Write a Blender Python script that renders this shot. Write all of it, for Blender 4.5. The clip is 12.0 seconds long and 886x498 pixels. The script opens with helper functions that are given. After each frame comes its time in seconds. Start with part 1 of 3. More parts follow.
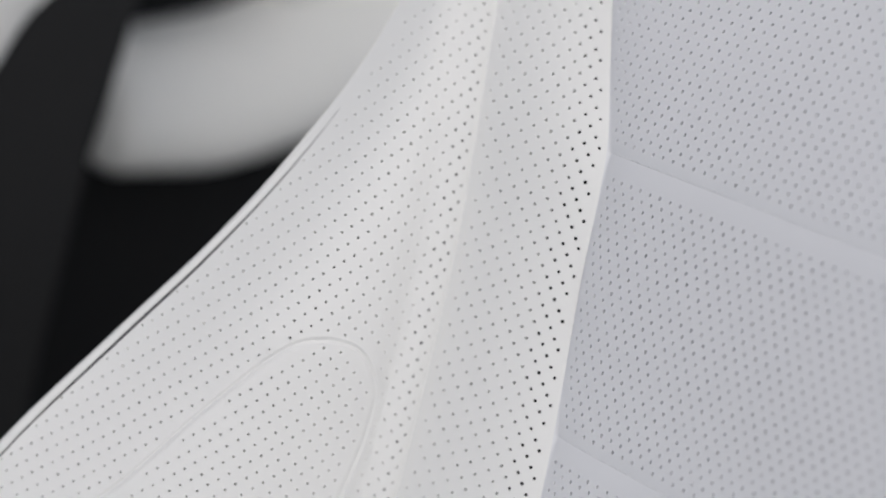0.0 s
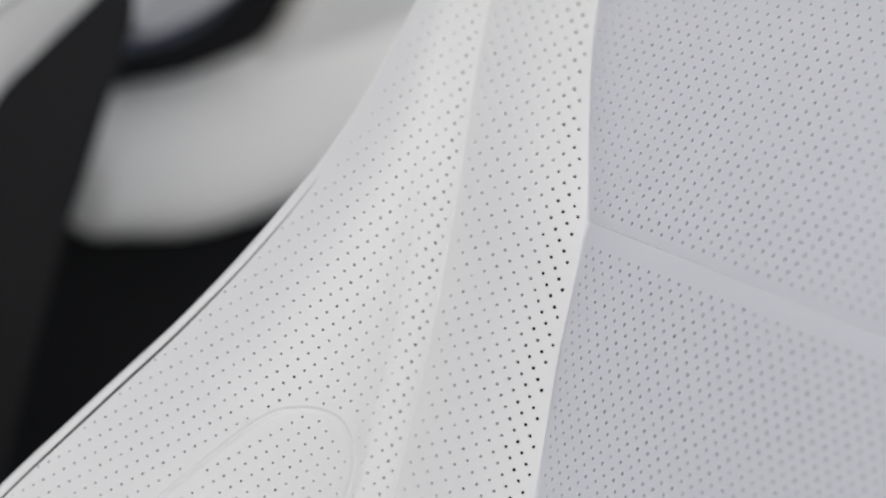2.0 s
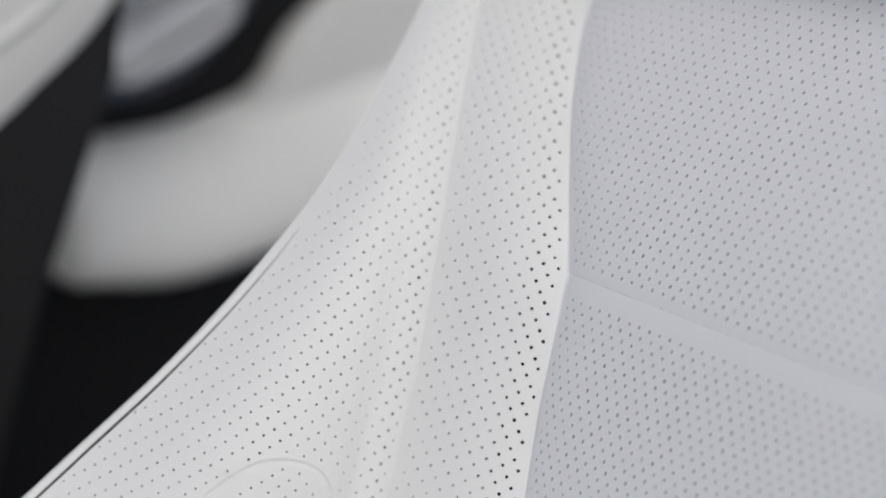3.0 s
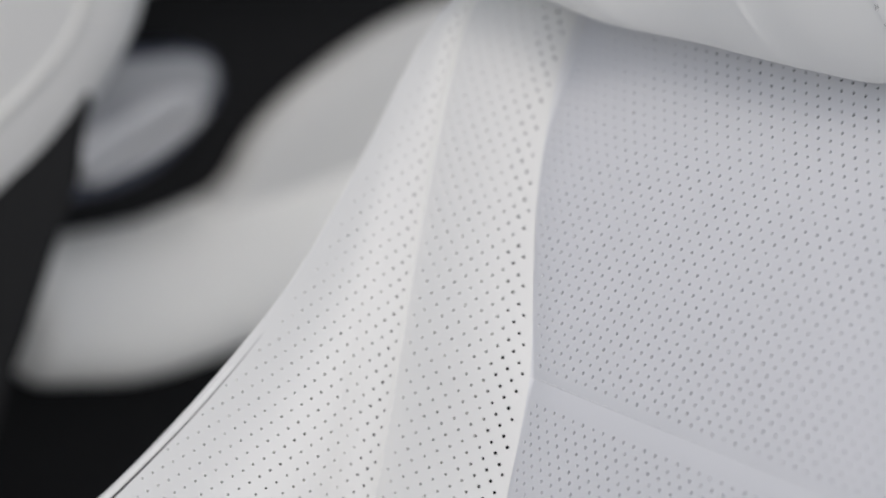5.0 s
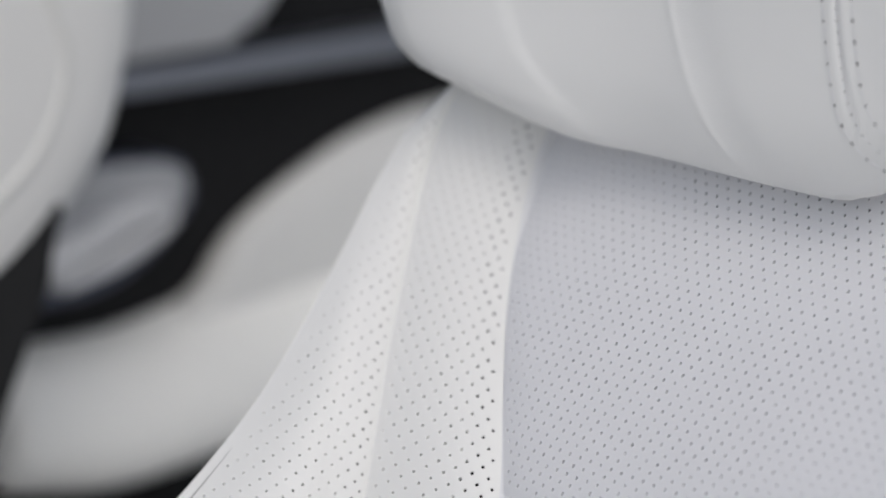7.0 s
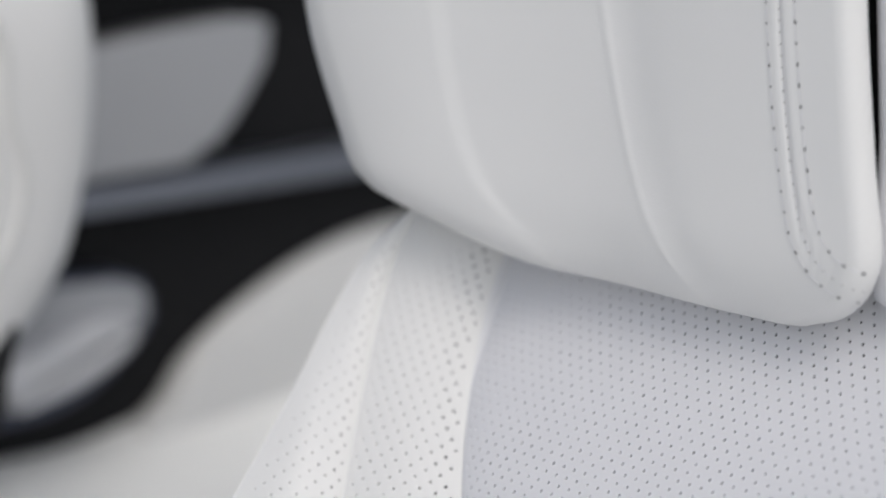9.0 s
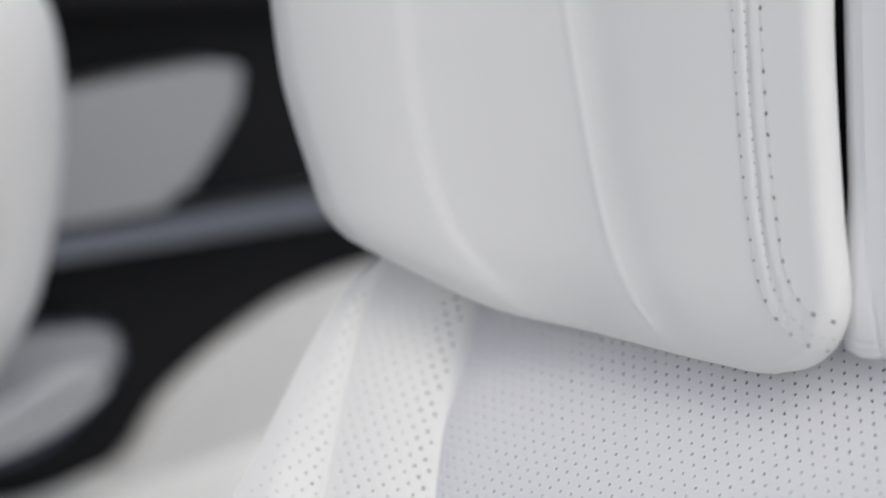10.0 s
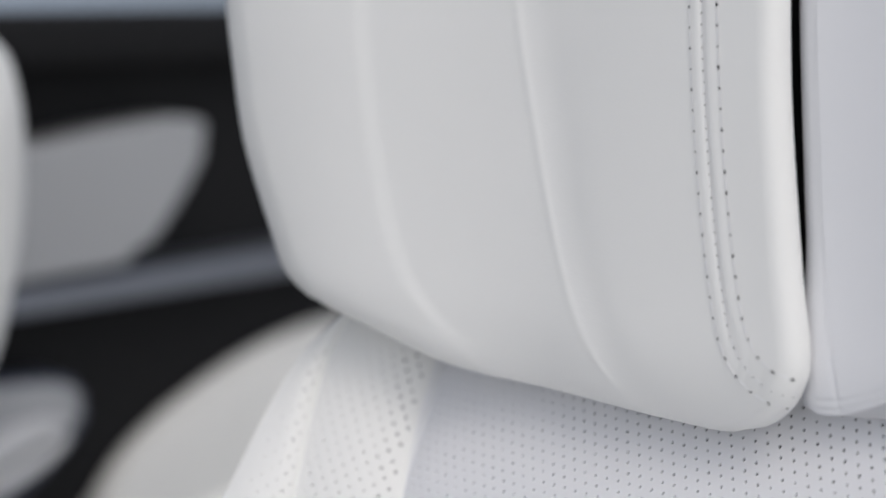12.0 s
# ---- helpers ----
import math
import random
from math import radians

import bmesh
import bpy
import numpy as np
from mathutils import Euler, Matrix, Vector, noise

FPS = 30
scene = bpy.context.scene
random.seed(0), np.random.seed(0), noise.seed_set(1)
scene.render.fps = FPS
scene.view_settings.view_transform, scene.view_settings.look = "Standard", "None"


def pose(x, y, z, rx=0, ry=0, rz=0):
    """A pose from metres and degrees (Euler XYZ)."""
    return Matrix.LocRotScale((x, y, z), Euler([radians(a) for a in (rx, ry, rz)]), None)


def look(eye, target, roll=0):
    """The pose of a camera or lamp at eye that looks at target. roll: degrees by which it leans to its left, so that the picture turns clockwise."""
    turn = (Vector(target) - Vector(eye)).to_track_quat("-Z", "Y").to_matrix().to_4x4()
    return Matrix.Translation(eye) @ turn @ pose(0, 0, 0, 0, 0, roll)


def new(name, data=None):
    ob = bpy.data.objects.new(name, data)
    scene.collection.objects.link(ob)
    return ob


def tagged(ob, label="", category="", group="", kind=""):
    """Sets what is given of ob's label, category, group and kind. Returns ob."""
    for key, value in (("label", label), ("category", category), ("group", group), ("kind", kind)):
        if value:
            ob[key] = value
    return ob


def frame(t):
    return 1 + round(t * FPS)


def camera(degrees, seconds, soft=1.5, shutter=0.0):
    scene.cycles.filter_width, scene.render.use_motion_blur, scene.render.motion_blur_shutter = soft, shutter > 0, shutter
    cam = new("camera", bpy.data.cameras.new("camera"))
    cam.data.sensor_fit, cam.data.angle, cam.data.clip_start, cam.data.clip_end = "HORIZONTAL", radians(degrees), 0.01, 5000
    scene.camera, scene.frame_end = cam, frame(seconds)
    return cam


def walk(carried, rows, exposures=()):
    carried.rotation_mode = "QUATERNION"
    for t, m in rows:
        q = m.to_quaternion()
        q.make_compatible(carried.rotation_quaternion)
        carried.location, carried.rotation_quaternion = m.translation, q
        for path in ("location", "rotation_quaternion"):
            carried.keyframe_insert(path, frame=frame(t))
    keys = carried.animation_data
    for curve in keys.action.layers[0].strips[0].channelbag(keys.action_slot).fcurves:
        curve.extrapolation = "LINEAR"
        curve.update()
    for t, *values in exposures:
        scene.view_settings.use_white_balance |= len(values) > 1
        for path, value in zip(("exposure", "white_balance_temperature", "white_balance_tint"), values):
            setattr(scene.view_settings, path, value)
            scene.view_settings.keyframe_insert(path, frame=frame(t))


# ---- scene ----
cam = camera(28.0, 12.0, soft=1.8)
cam.data.dof.use_dof = True          # shallow focus of a long lens
cam.data.dof.focus_distance = 0.476
cam.data.dof.aperture_fstop = 4.4

# seconds, tilt, pan and roll in degrees; the head turns on a pivot just behind the lens
PATH = (
    (0, -26.000, -2.877, 0.000),
    (0.5, -25.735, -2.794, 0.075),
    (1, -25.327, -2.657, 0.150),
    (1.5, -24.729, -2.458, 0.225),
    (2, -24.102, -2.237, 0.300),
    (2.5, -23.367, -1.945, 0.375),
    (3, -22.663, -1.661, 0.450),
    (5, -19.744, -0.628, 0.883),
    (5.5, -18.937, -0.381, 0.992),
    (6, -18.186, -0.196, 1.100),
    (6.5, -17.350, 0.000, 1.133),
    (7, -16.543, 0.206, 1.167),
    (9, -13.023, 1.359, 1.300),
    (9.5, -12.266, 1.765, 1.333),
    (10, -11.667, 2.153, 1.367),
    (10.5, -11.052, 2.534, 1.400),
    (11, -10.549, 2.875, 1.433),
    (11.5, -10.222, 3.105, 1.467),
    (12, -10.044, 3.224, 1.500),
)
PIVOT, ARM = Vector((0.0, 0.0, 0.95)), 0.08


def head(tilt, pan, roll):
    turn = pose(0, 0, 0, 90 + tilt, 0, -pan)
    at = PIVOT + ARM * (turn.to_3x3() @ Vector((0, 0, -1)))
    return Matrix.Translation(at) @ turn @ pose(0, 0, 0, 0, 0, roll)


walk(cam, [(t, head(a, b, c)) for t, a, b, c in PATH], exposures=[(0, -0.44), (6, -0.40), (10, -0.24), (12, -0.22)])

# ---- light: bright hazy daylight over an open cabin ----
SUN_TURN, SUN_RISE = radians(165), radians(52)      # the way to the sun, clockwise from +y
world = bpy.data.worlds.new("hazy_sky")
scene.world = world
world.use_nodes = True
wn, wl = world.node_tree.nodes, world.node_tree.links
wn.clear()
sky = wn.new("ShaderNodeTexSky")
sky.sky_type, sky.sun_disc = "NISHITA", False
sky.sun_elevation, sky.sun_rotation = SUN_RISE, SUN_TURN
sky.dust_density, sky.air_density, sky.ozone_density = 3.4, 1.0, 1.2
soften = wn.new("ShaderNodeHueSaturation")
soften.inputs["Saturation"].default_value = 0.5
bg = wn.new("ShaderNodeBackground")
bg.inputs["Strength"].default_value = 0.15
out = wn.new("ShaderNodeOutputWorld")
wl.new(sky.outputs[0], soften.inputs["Color"])
wl.new(soften.outputs[0], bg.inputs["Color"])
wl.new(bg.outputs[0], out.inputs["Surface"])
sun = new("sun", bpy.data.lights.new("sun", "SUN"))
sun.data.energy, sun.data.angle, sun.data.color = 0.42, radians(80), (1.0, 0.99, 0.97)
sun.matrix_world = look((math.sin(SUN_TURN) * math.cos(SUN_RISE) * 8, math.cos(SUN_TURN) * math.cos(SUN_RISE) * 8,
                         math.sin(SUN_RISE) * 8), (0, 0, 0))


# ---- materials ----
def material(name, colour, rough, metal=0.0, grain=0.0, grain_size=0.0006, mottle=0.04, mottle_size=0.05, coat=0.0,
             rough_var=0.05, gloss=0.5):
    """Colour with broad mottling, fine grain as relief, and uneven gloss."""
    m = bpy.data.materials.new(name)
    m.use_nodes = True
    n, l = m.node_tree.nodes, m.node_tree.links
    p = n["Principled BSDF"]
    p.inputs["Metallic"].default_value = metal
    p.inputs["Coat Weight"].default_value = coat
    p.inputs["Specular IOR Level"].default_value = gloss
    co = n.new("ShaderNodeTexCoord")
    broad = n.new("ShaderNodeTexNoise")
    broad.inputs["Scale"].default_value, broad.inputs["Detail"].default_value = 1 / mottle_size, 5
    l.new(co.outputs["Object"], broad.inputs["Vector"])
    mix = n.new("ShaderNodeMixRGB")
    mix.inputs[1].default_value = (*[c * (1 - mottle) for c in colour], 1)
    mix.inputs[2].default_value = (*[min(1, c * (1 + mottle)) for c in colour], 1)
    l.new(broad.outputs["Fac"], mix.inputs[0])
    l.new(mix.outputs[0], p.inputs["Base Color"])
    span = n.new("ShaderNodeMapRange")
    span.inputs["To Min"].default_value, span.inputs["To Max"].default_value = rough - rough_var, rough + rough_var
    l.new(broad.outputs["Fac"], span.inputs["Value"])
    l.new(span.outputs[0], p.inputs["Roughness"])
    if grain:
        cells = n.new("ShaderNodeTexVoronoi")
        cells.inputs["Scale"].default_value = 1 / grain_size
        l.new(co.outputs["Object"], cells.inputs["Vector"])
        wave = n.new("ShaderNodeTexNoise")
        wave.inputs["Scale"].default_value, wave.inputs["Detail"].default_value = 45, 3
        l.new(co.outputs["Object"], wave.inputs["Vector"])
        fine = n.new("ShaderNodeBump")
        fine.inputs["Strength"].default_value, fine.inputs["Distance"].default_value = grain, 0.0002
        l.new(cells.outputs["Distance"], fine.inputs["Height"])
        slow = n.new("ShaderNodeBump")
        slow.inputs["Strength"].default_value, slow.inputs["Distance"].default_value = 0.12, 0.0012
        l.new(wave.outputs["Fac"], slow.inputs["Height"])
        l.new(fine.outputs[0], slow.inputs["Normal"])
        l.new(slow.outputs[0], p.inputs["Normal"])
    return m


LEATHER = material("white_leather", (0.80, 0.80, 0.788), 0.5, grain=0.07, mottle=0.02)
# same white leather, with the bluish, dimmer light put into its colour
BLUE_LIT = material("blue_lit_leather", (0.755, 0.76, 0.785), 0.5, grain=0.07, mottle=0.02)
FOAM = material("dark_foam", (0.010, 0.010, 0.011), 0.95, gloss=0.05)
THREAD = material("white_thread", (0.78, 0.78, 0.80), 0.7, mottle=0.05, mottle_size=0.002)
BEZEL = material("dark_satin_metal", (0.11, 0.12, 0.16), 0.35, metal=0.6)
SATIN = material("satin_lever", (0.82, 0.82, 0.83), 0.42, metal=0.35)
NEEDLE_SHADE = material("needle_hole_shade", (0.02, 0.02, 0.024), 0.95, gloss=0.05)
SEAM_SHADE = material("seam_shade_cord", (0.05, 0.05, 0.055), 0.8)
BLACK = material("black_soft_trim", (0.008, 0.008, 0.009), 0.7, grain=0.4, grain_size=0.0012, mottle=0.15, gloss=0.25)
CARPET = material("black_carpet", (0.010, 0.010, 0.011), 0.95, grain=1.0, grain_size=0.003, mottle=0.3, mottle_size=0.02, gloss=0.1)
DARK = material("dark_grey_plastic", (0.017, 0.017, 0.018), 0.5, grain=0.3, grain_size=0.001, mottle=0.12, gloss=0.3)
PALE = material("pale_grey_vinyl", (0.76, 0.76, 0.74), 0.55, grain=0.2, mottle=0.03)
INSERT = material("mid_grey_vinyl", (0.41, 0.42, 0.435), 0.55, grain=0.2, mottle=0.04)
GREY = material("satin_grey_trim", (0.24, 0.255, 0.29), 0.38, metal=0.7, mottle=0.05)
CHROME = material("satin_chrome", (0.88, 0.87, 0.85), 0.36, metal=1.0, mottle=0.04)
VINYL = material("white_vinyl", (0.92, 0.915, 0.88), 0.5, grain=0.2, mottle=0.03)
GLASS = bpy.data.materials.new("tinted_glass")
GLASS.use_nodes = True
_g = GLASS.node_tree.nodes["Principled BSDF"]
_g.inputs["Base Color"].default_value = (0.62, 0.63, 0.66, 1)
_g.inputs["Transmission Weight"].default_value = 1.0
_g.inputs["Roughness"].default_value = 0.02
_g.inputs["IOR"].default_value = 1.1


# ---- building helpers ----
def thing(name, at, label, category, group="", kind=""):
    ob = new(name)
    ob.location = at
    ob.empty_display_size = 0.02
    return tagged(ob, label, category, group, kind)


def root_of(ob):
    return root_of(ob.parent) if ob.parent else ob


def mesh_part(name, verts, faces, mats, parent, label="", slots=None, smooth=True):
    """One mesh object from world coordinates, under a thing or a part."""
    base = root_of(parent).location if parent else Vector((0, 0, 0))
    me = bpy.data.meshes.new(name)
    me.from_pydata([Vector(v) - base for v in verts], [], faces)
    for m in (mats if isinstance(mats, (list, tuple)) else [mats]):
        me.materials.append(m)
    if slots is not None:
        me.polygons.foreach_set("material_index", slots)
    if smooth:
        me.polygons.foreach_set("use_smooth", [True] * len(me.polygons))
    me.update()
    ob = new(name, me)
    ob.parent = parent
    return tagged(ob, label) if label else ob


def bm_part(name, bm, mat, parent, label="", smooth=True):
    bmesh.ops.recalc_face_normals(bm, faces=bm.faces)
    me = bpy.data.meshes.new(name)
    base = root_of(parent).location if parent else Vector((0, 0, 0))
    bmesh.ops.translate(bm, verts=bm.verts, vec=-base)
    bm.to_mesh(me)
    bm.free()
    me.materials.append(mat)
    if smooth:
        me.polygons.foreach_set("use_smooth", [True] * len(me.polygons))
    ob = new(name, me)
    ob.parent = parent
    return tagged(ob, label) if label else ob


def curve(*knots):
    """Smooth scalar or vector curve through (x, value...) knots, flat slope kept beyond the ends."""
    xs = [k[0] for k in knots]
    ys = [np.array(k[1:], float) for k in knots]
    slope = []
    for i in range(len(xs)):
        a, b = max(0, i - 1), min(len(xs) - 1, i + 1)
        slope.append((ys[b] - ys[a]) / (xs[b] - xs[a]))

    def at(x):
        if x <= xs[0]:
            r = ys[0] + slope[0] * (x - xs[0])
        elif x >= xs[-1]:
            r = ys[-1] + slope[-1] * (x - xs[-1])
        else:
            i = max(k for k in range(len(xs) - 1) if xs[k] <= x)
            h = xs[i + 1] - xs[i]
            q = (x - xs[i]) / h
            r = ((2 * q**3 - 3 * q**2 + 1) * ys[i] + (q**3 - 2 * q**2 + q) * h * slope[i]
                 + (-2 * q**3 + 3 * q**2) * ys[i + 1] + (q**3 - q**2) * h * slope[i + 1])
        return float(r[0]) if len(r) == 1 else r
    return at


def smooth_loop(points, per=6):
    """A closed Catmull-Rom outline through a few corners."""
    out, n = [], len(points)
    for i in range(n):
        p0, p1, p2, p3 = [np.array(points[(i + k - 1) % n], float) for k in range(4)]
        for j in range(per):
            q = j / per
            out.append(0.5 * (2 * p1 + (p2 - p0) * q + (2 * p0 - 5 * p1 + 4 * p2 - p3) * q * q + (3 * p1 - p0 - 3 * p2 + p3) * q**3))
    return out


def open_line(points, per=8):
    """An open Catmull-Rom line through a few points."""
    pts = [np.array(p, float) for p in points]
    pts = [2 * pts[0] - pts[1], *pts, 2 * pts[-1] - pts[-2]]
    out = []
    for i in range(1, len(pts) - 2):
        p0, p1, p2, p3 = pts[i - 1:i + 3]
        for j in range(per):
            q = j / per
            out.append(0.5 * (2 * p1 + (p2 - p0) * q + (2 * p0 - 5 * p1 + 4 * p2 - p3) * q * q + (3 * p1 - p0 - 3 * p2 + p3) * q**3))
    return out + [pts[-2]]


def tube(name, line, radius, mat, parent, label="", sides=8):
    """A round cord along a line of world points."""
    verts, faces = [], []
    for i, p in enumerate(line):
        p = Vector(p)
        d = (Vector(line[min(i + 1, len(line) - 1)]) - Vector(line[max(i - 1, 0)])).normalized()
        a = d.orthogonal().normalized() if i == 0 else (a - d * a.dot(d)).normalized()
        b = d.cross(a)
        for k in range(sides):
            g = 2 * math.pi * k / sides
            r = radius[i] if isinstance(radius, list) else radius
            verts.append(p + r * (math.cos(g) * a + math.sin(g) * b))
    for i in range(len(line) - 1):
        for k in range(sides):
            k2 = (k + 1) % sides
            faces.append((i * sides + k, i * sides + k2, (i + 1) * sides + k2, (i + 1) * sides + k))
    faces += [tuple(range(sides))[::-1], tuple((len(line) - 1) * sides + k for k in range(sides))]
    return mesh_part(name, verts, faces, mat, parent, label)


# ---- the seat's own axes: u across, w out of the backrest, v up along it ----
TURN, LEAN = radians(44), radians(25)
ACROSS = Vector((math.cos(TURN), -math.sin(TURN), 0))
FRONT = Vector((-math.sin(TURN), -math.cos(TURN), 0))
UP = Vector((0, 0, 1))
ALONG = UP * math.cos(LEAN) - FRONT * math.sin(LEAN)
OUT = FRONT * math.cos(LEAN) + UP * math.sin(LEAN)
SEAT = Vector((0.01793, 0.52015, 0.72669))
MID = 0.105                                    # middle of the seat


BEND = 0.088


def ease(a, b, x):
    q = min(1, max(0, (x - a) / (b - a)))
    return q * q * (3 - 2 * q)


def seat_at(u, w, v, mirror=False):
    u, w, v = float(u), float(w), float(v)
    bend = BEND * ease(-0.01, 0.115, v)               # the upper backrest flares and bends rearward
    u, w, v = u + bend * (u - 0.298), w + bend * (w - 0.384), v + bend * (v - 0.032)
    return SEAT + (2 * MID - u if mirror else u) * ACROSS + w * OUT + v * ALONG


inner_u = curve((-0.42, 0.045), (-0.20, 0.030), (-0.09, 0.0160), (-0.036, 0.0060), (0.0, 0.0), (0.025, -0.0092),
                (0.048, -0.0172), (0.073, -0.0226), (0.10, -0.0236), (0.13, -0.020))
outer_u = curve((-0.42, -0.004), (-0.20, -0.017), (-0.11, -0.0222), (-0.0445, -0.0290), (-0.0095, -0.0355), (0.025, -0.0430),
                (0.064, -0.0497), (0.085, -0.0520), (0.10, -0.0500), (0.115, -0.0455), (0.13, -0.040))
# outer edge of the bolster: u, w by v
edge = curve((-0.42, -0.150, 0.150), (-0.22, -0.126, 0.122), (-0.13, -0.0998, 0.0912), (-0.0916, -0.0879, 0.0734),
             (-0.0632, -0.0787, 0.0600), (-0.0322, -0.0719, 0.0457), (0.0036, -0.0674, 0.0311), (0.045, -0.0637, 0.0226),
             (0.0694, -0.0622, 0.0188), (0.0883, -0.0596, 0.0156), (0.102, -0.0530, 0.0128), (0.115, -0.0470, 0.008))
PITCH, ROW = 0.0035, 0.0026                  # pitch of the middle panel's perforation
TOP_V = 0.115


def strip_at(s, v, mirror=False):
    """Rounded welt of the bolster, s from 0 at the inner seam to 1 at the outer seam."""
    a, b = np.array((inner_u(v), 0.0)), np.array((outer_u(v), 0.012))
    c = np.array((a[0] - 0.0125, 0.0104))
    p = (1 - s)**2 * a + 2 * s * (1 - s) * c + s * s * b
    w = p[1] - 0.0010 * math.exp(-((s / 0.04)**2)) - 0.0003 * math.exp(-(((1 - s) / 0.05)**2))
    return seat_at(p[0], w, v, mirror)


ARCH_XY = np.array(open_line([(0.096, -0.152), (0.077, -0.1295), (0.059, -0.1021), (0.042, -0.0795), (0.031, -0.0728), (0.020, -0.0735),
                  (0.0135, -0.083), (0.0130, -0.095), (0.0145, -0.1076), (0.018, -0.13), (0.022, -0.16)], 60))


def side_width(v):
    e = edge(v)
    return math.hypot(e[0] - outer_u(v), e[1] - 0.012)


def side_at(a, v, mirror=False):
    """Flank of the bolster, a metres from the outer seam towards its edge."""
    if a <= 1e-9:
        return strip_at(1.0, v, mirror)
    e, o = edge(v), np.array((outer_u(v), 0.012))
    wide = side_width(v)
    s = a / wide
    p = o + (e - o) * s
    full = min(1, wide / 0.08)
    swell = 0.016 * full * math.sin(math.pi * s) ** 1.15 if 0 < s < 1 else 0.0
    swell -= 0.0024 * math.exp(-(((a - 0.0098) / 0.0034)**2)) * full
    if v < -0.05:                                     # pressed arch line
        swell -= 0.0008 * math.exp(-((np.sqrt(((ARCH_XY - (a, v))**2).sum(1).min()) / 0.0005)**2))
    swell += 0.0009 * math.exp(-(((a - 0.0030) / 0.003)**2)) - 0.0002 * math.exp(-((a / 0.0007)**2))
    return seat_at(p[0] + 0.69 * swell, p[1] + 0.66 * swell, v, mirror)


CROSS = (-0.0775, 0.0)                         # cross seams of the middle panel


def middle_at(x, v, mirror=False):
    """Middle panel, x metres from its inner seam."""
    if x <= 1e-9:
        return strip_at(0.0, v, mirror)
    u = inner_u(v) + x
    far = 2 * (MID - inner_u(v)) - x
    rim = min(x, far)
    w = -0.001 + 0.0025 * (1 - math.exp(-rim / 0.006)) + 0.001 * ease(0, 0.1, rim) - 0.004 * ease(0.06, 0.10, v)
    for c in CROSS:
        w -= 0.0008 * math.exp(-(((v - c) / 0.0022)**2))
    w += 0.0004 * math.cos(2 * math.pi * v / 0.0775 + math.pi)
    return seat_at(u, w, v, mirror)


def steps(a, b, size):
    n = max(1, round((b - a) / size))
    return [a + (b - a) * k / n for k in range(n + 1)]


def lattice(low, high, v0, v1, step, row, shear=0.0, margin=(0.0, 0.0006, 0.0016), phase=0.0):
    """Rows of (across, along) cells: plain margins beside the seams, between them columns that lean by shear."""
    rows = []
    for v in steps(v0, v1, row):
        lo, hi = low + margin[-1], high(v) - margin[-1]
        reach = [shear * v0, shear * v1, 0.0]
        first = math.floor((lo - max(reach)) / step / 2) * 2 - 2
        last = math.ceil((max(high(v0), high(v1), high((v0 + v1) / 2)) - min(reach)) / step) + 2
        inner = [min(hi, max(lo, k * step + phase + shear * v)) for k in range(first, last + 1)]
        rows.append([(low + m, v) for m in margin[:-1]] + [(c, v) for c in inner] + [(high(v) - m, v) for m in margin[-2::-1]])
    return rows


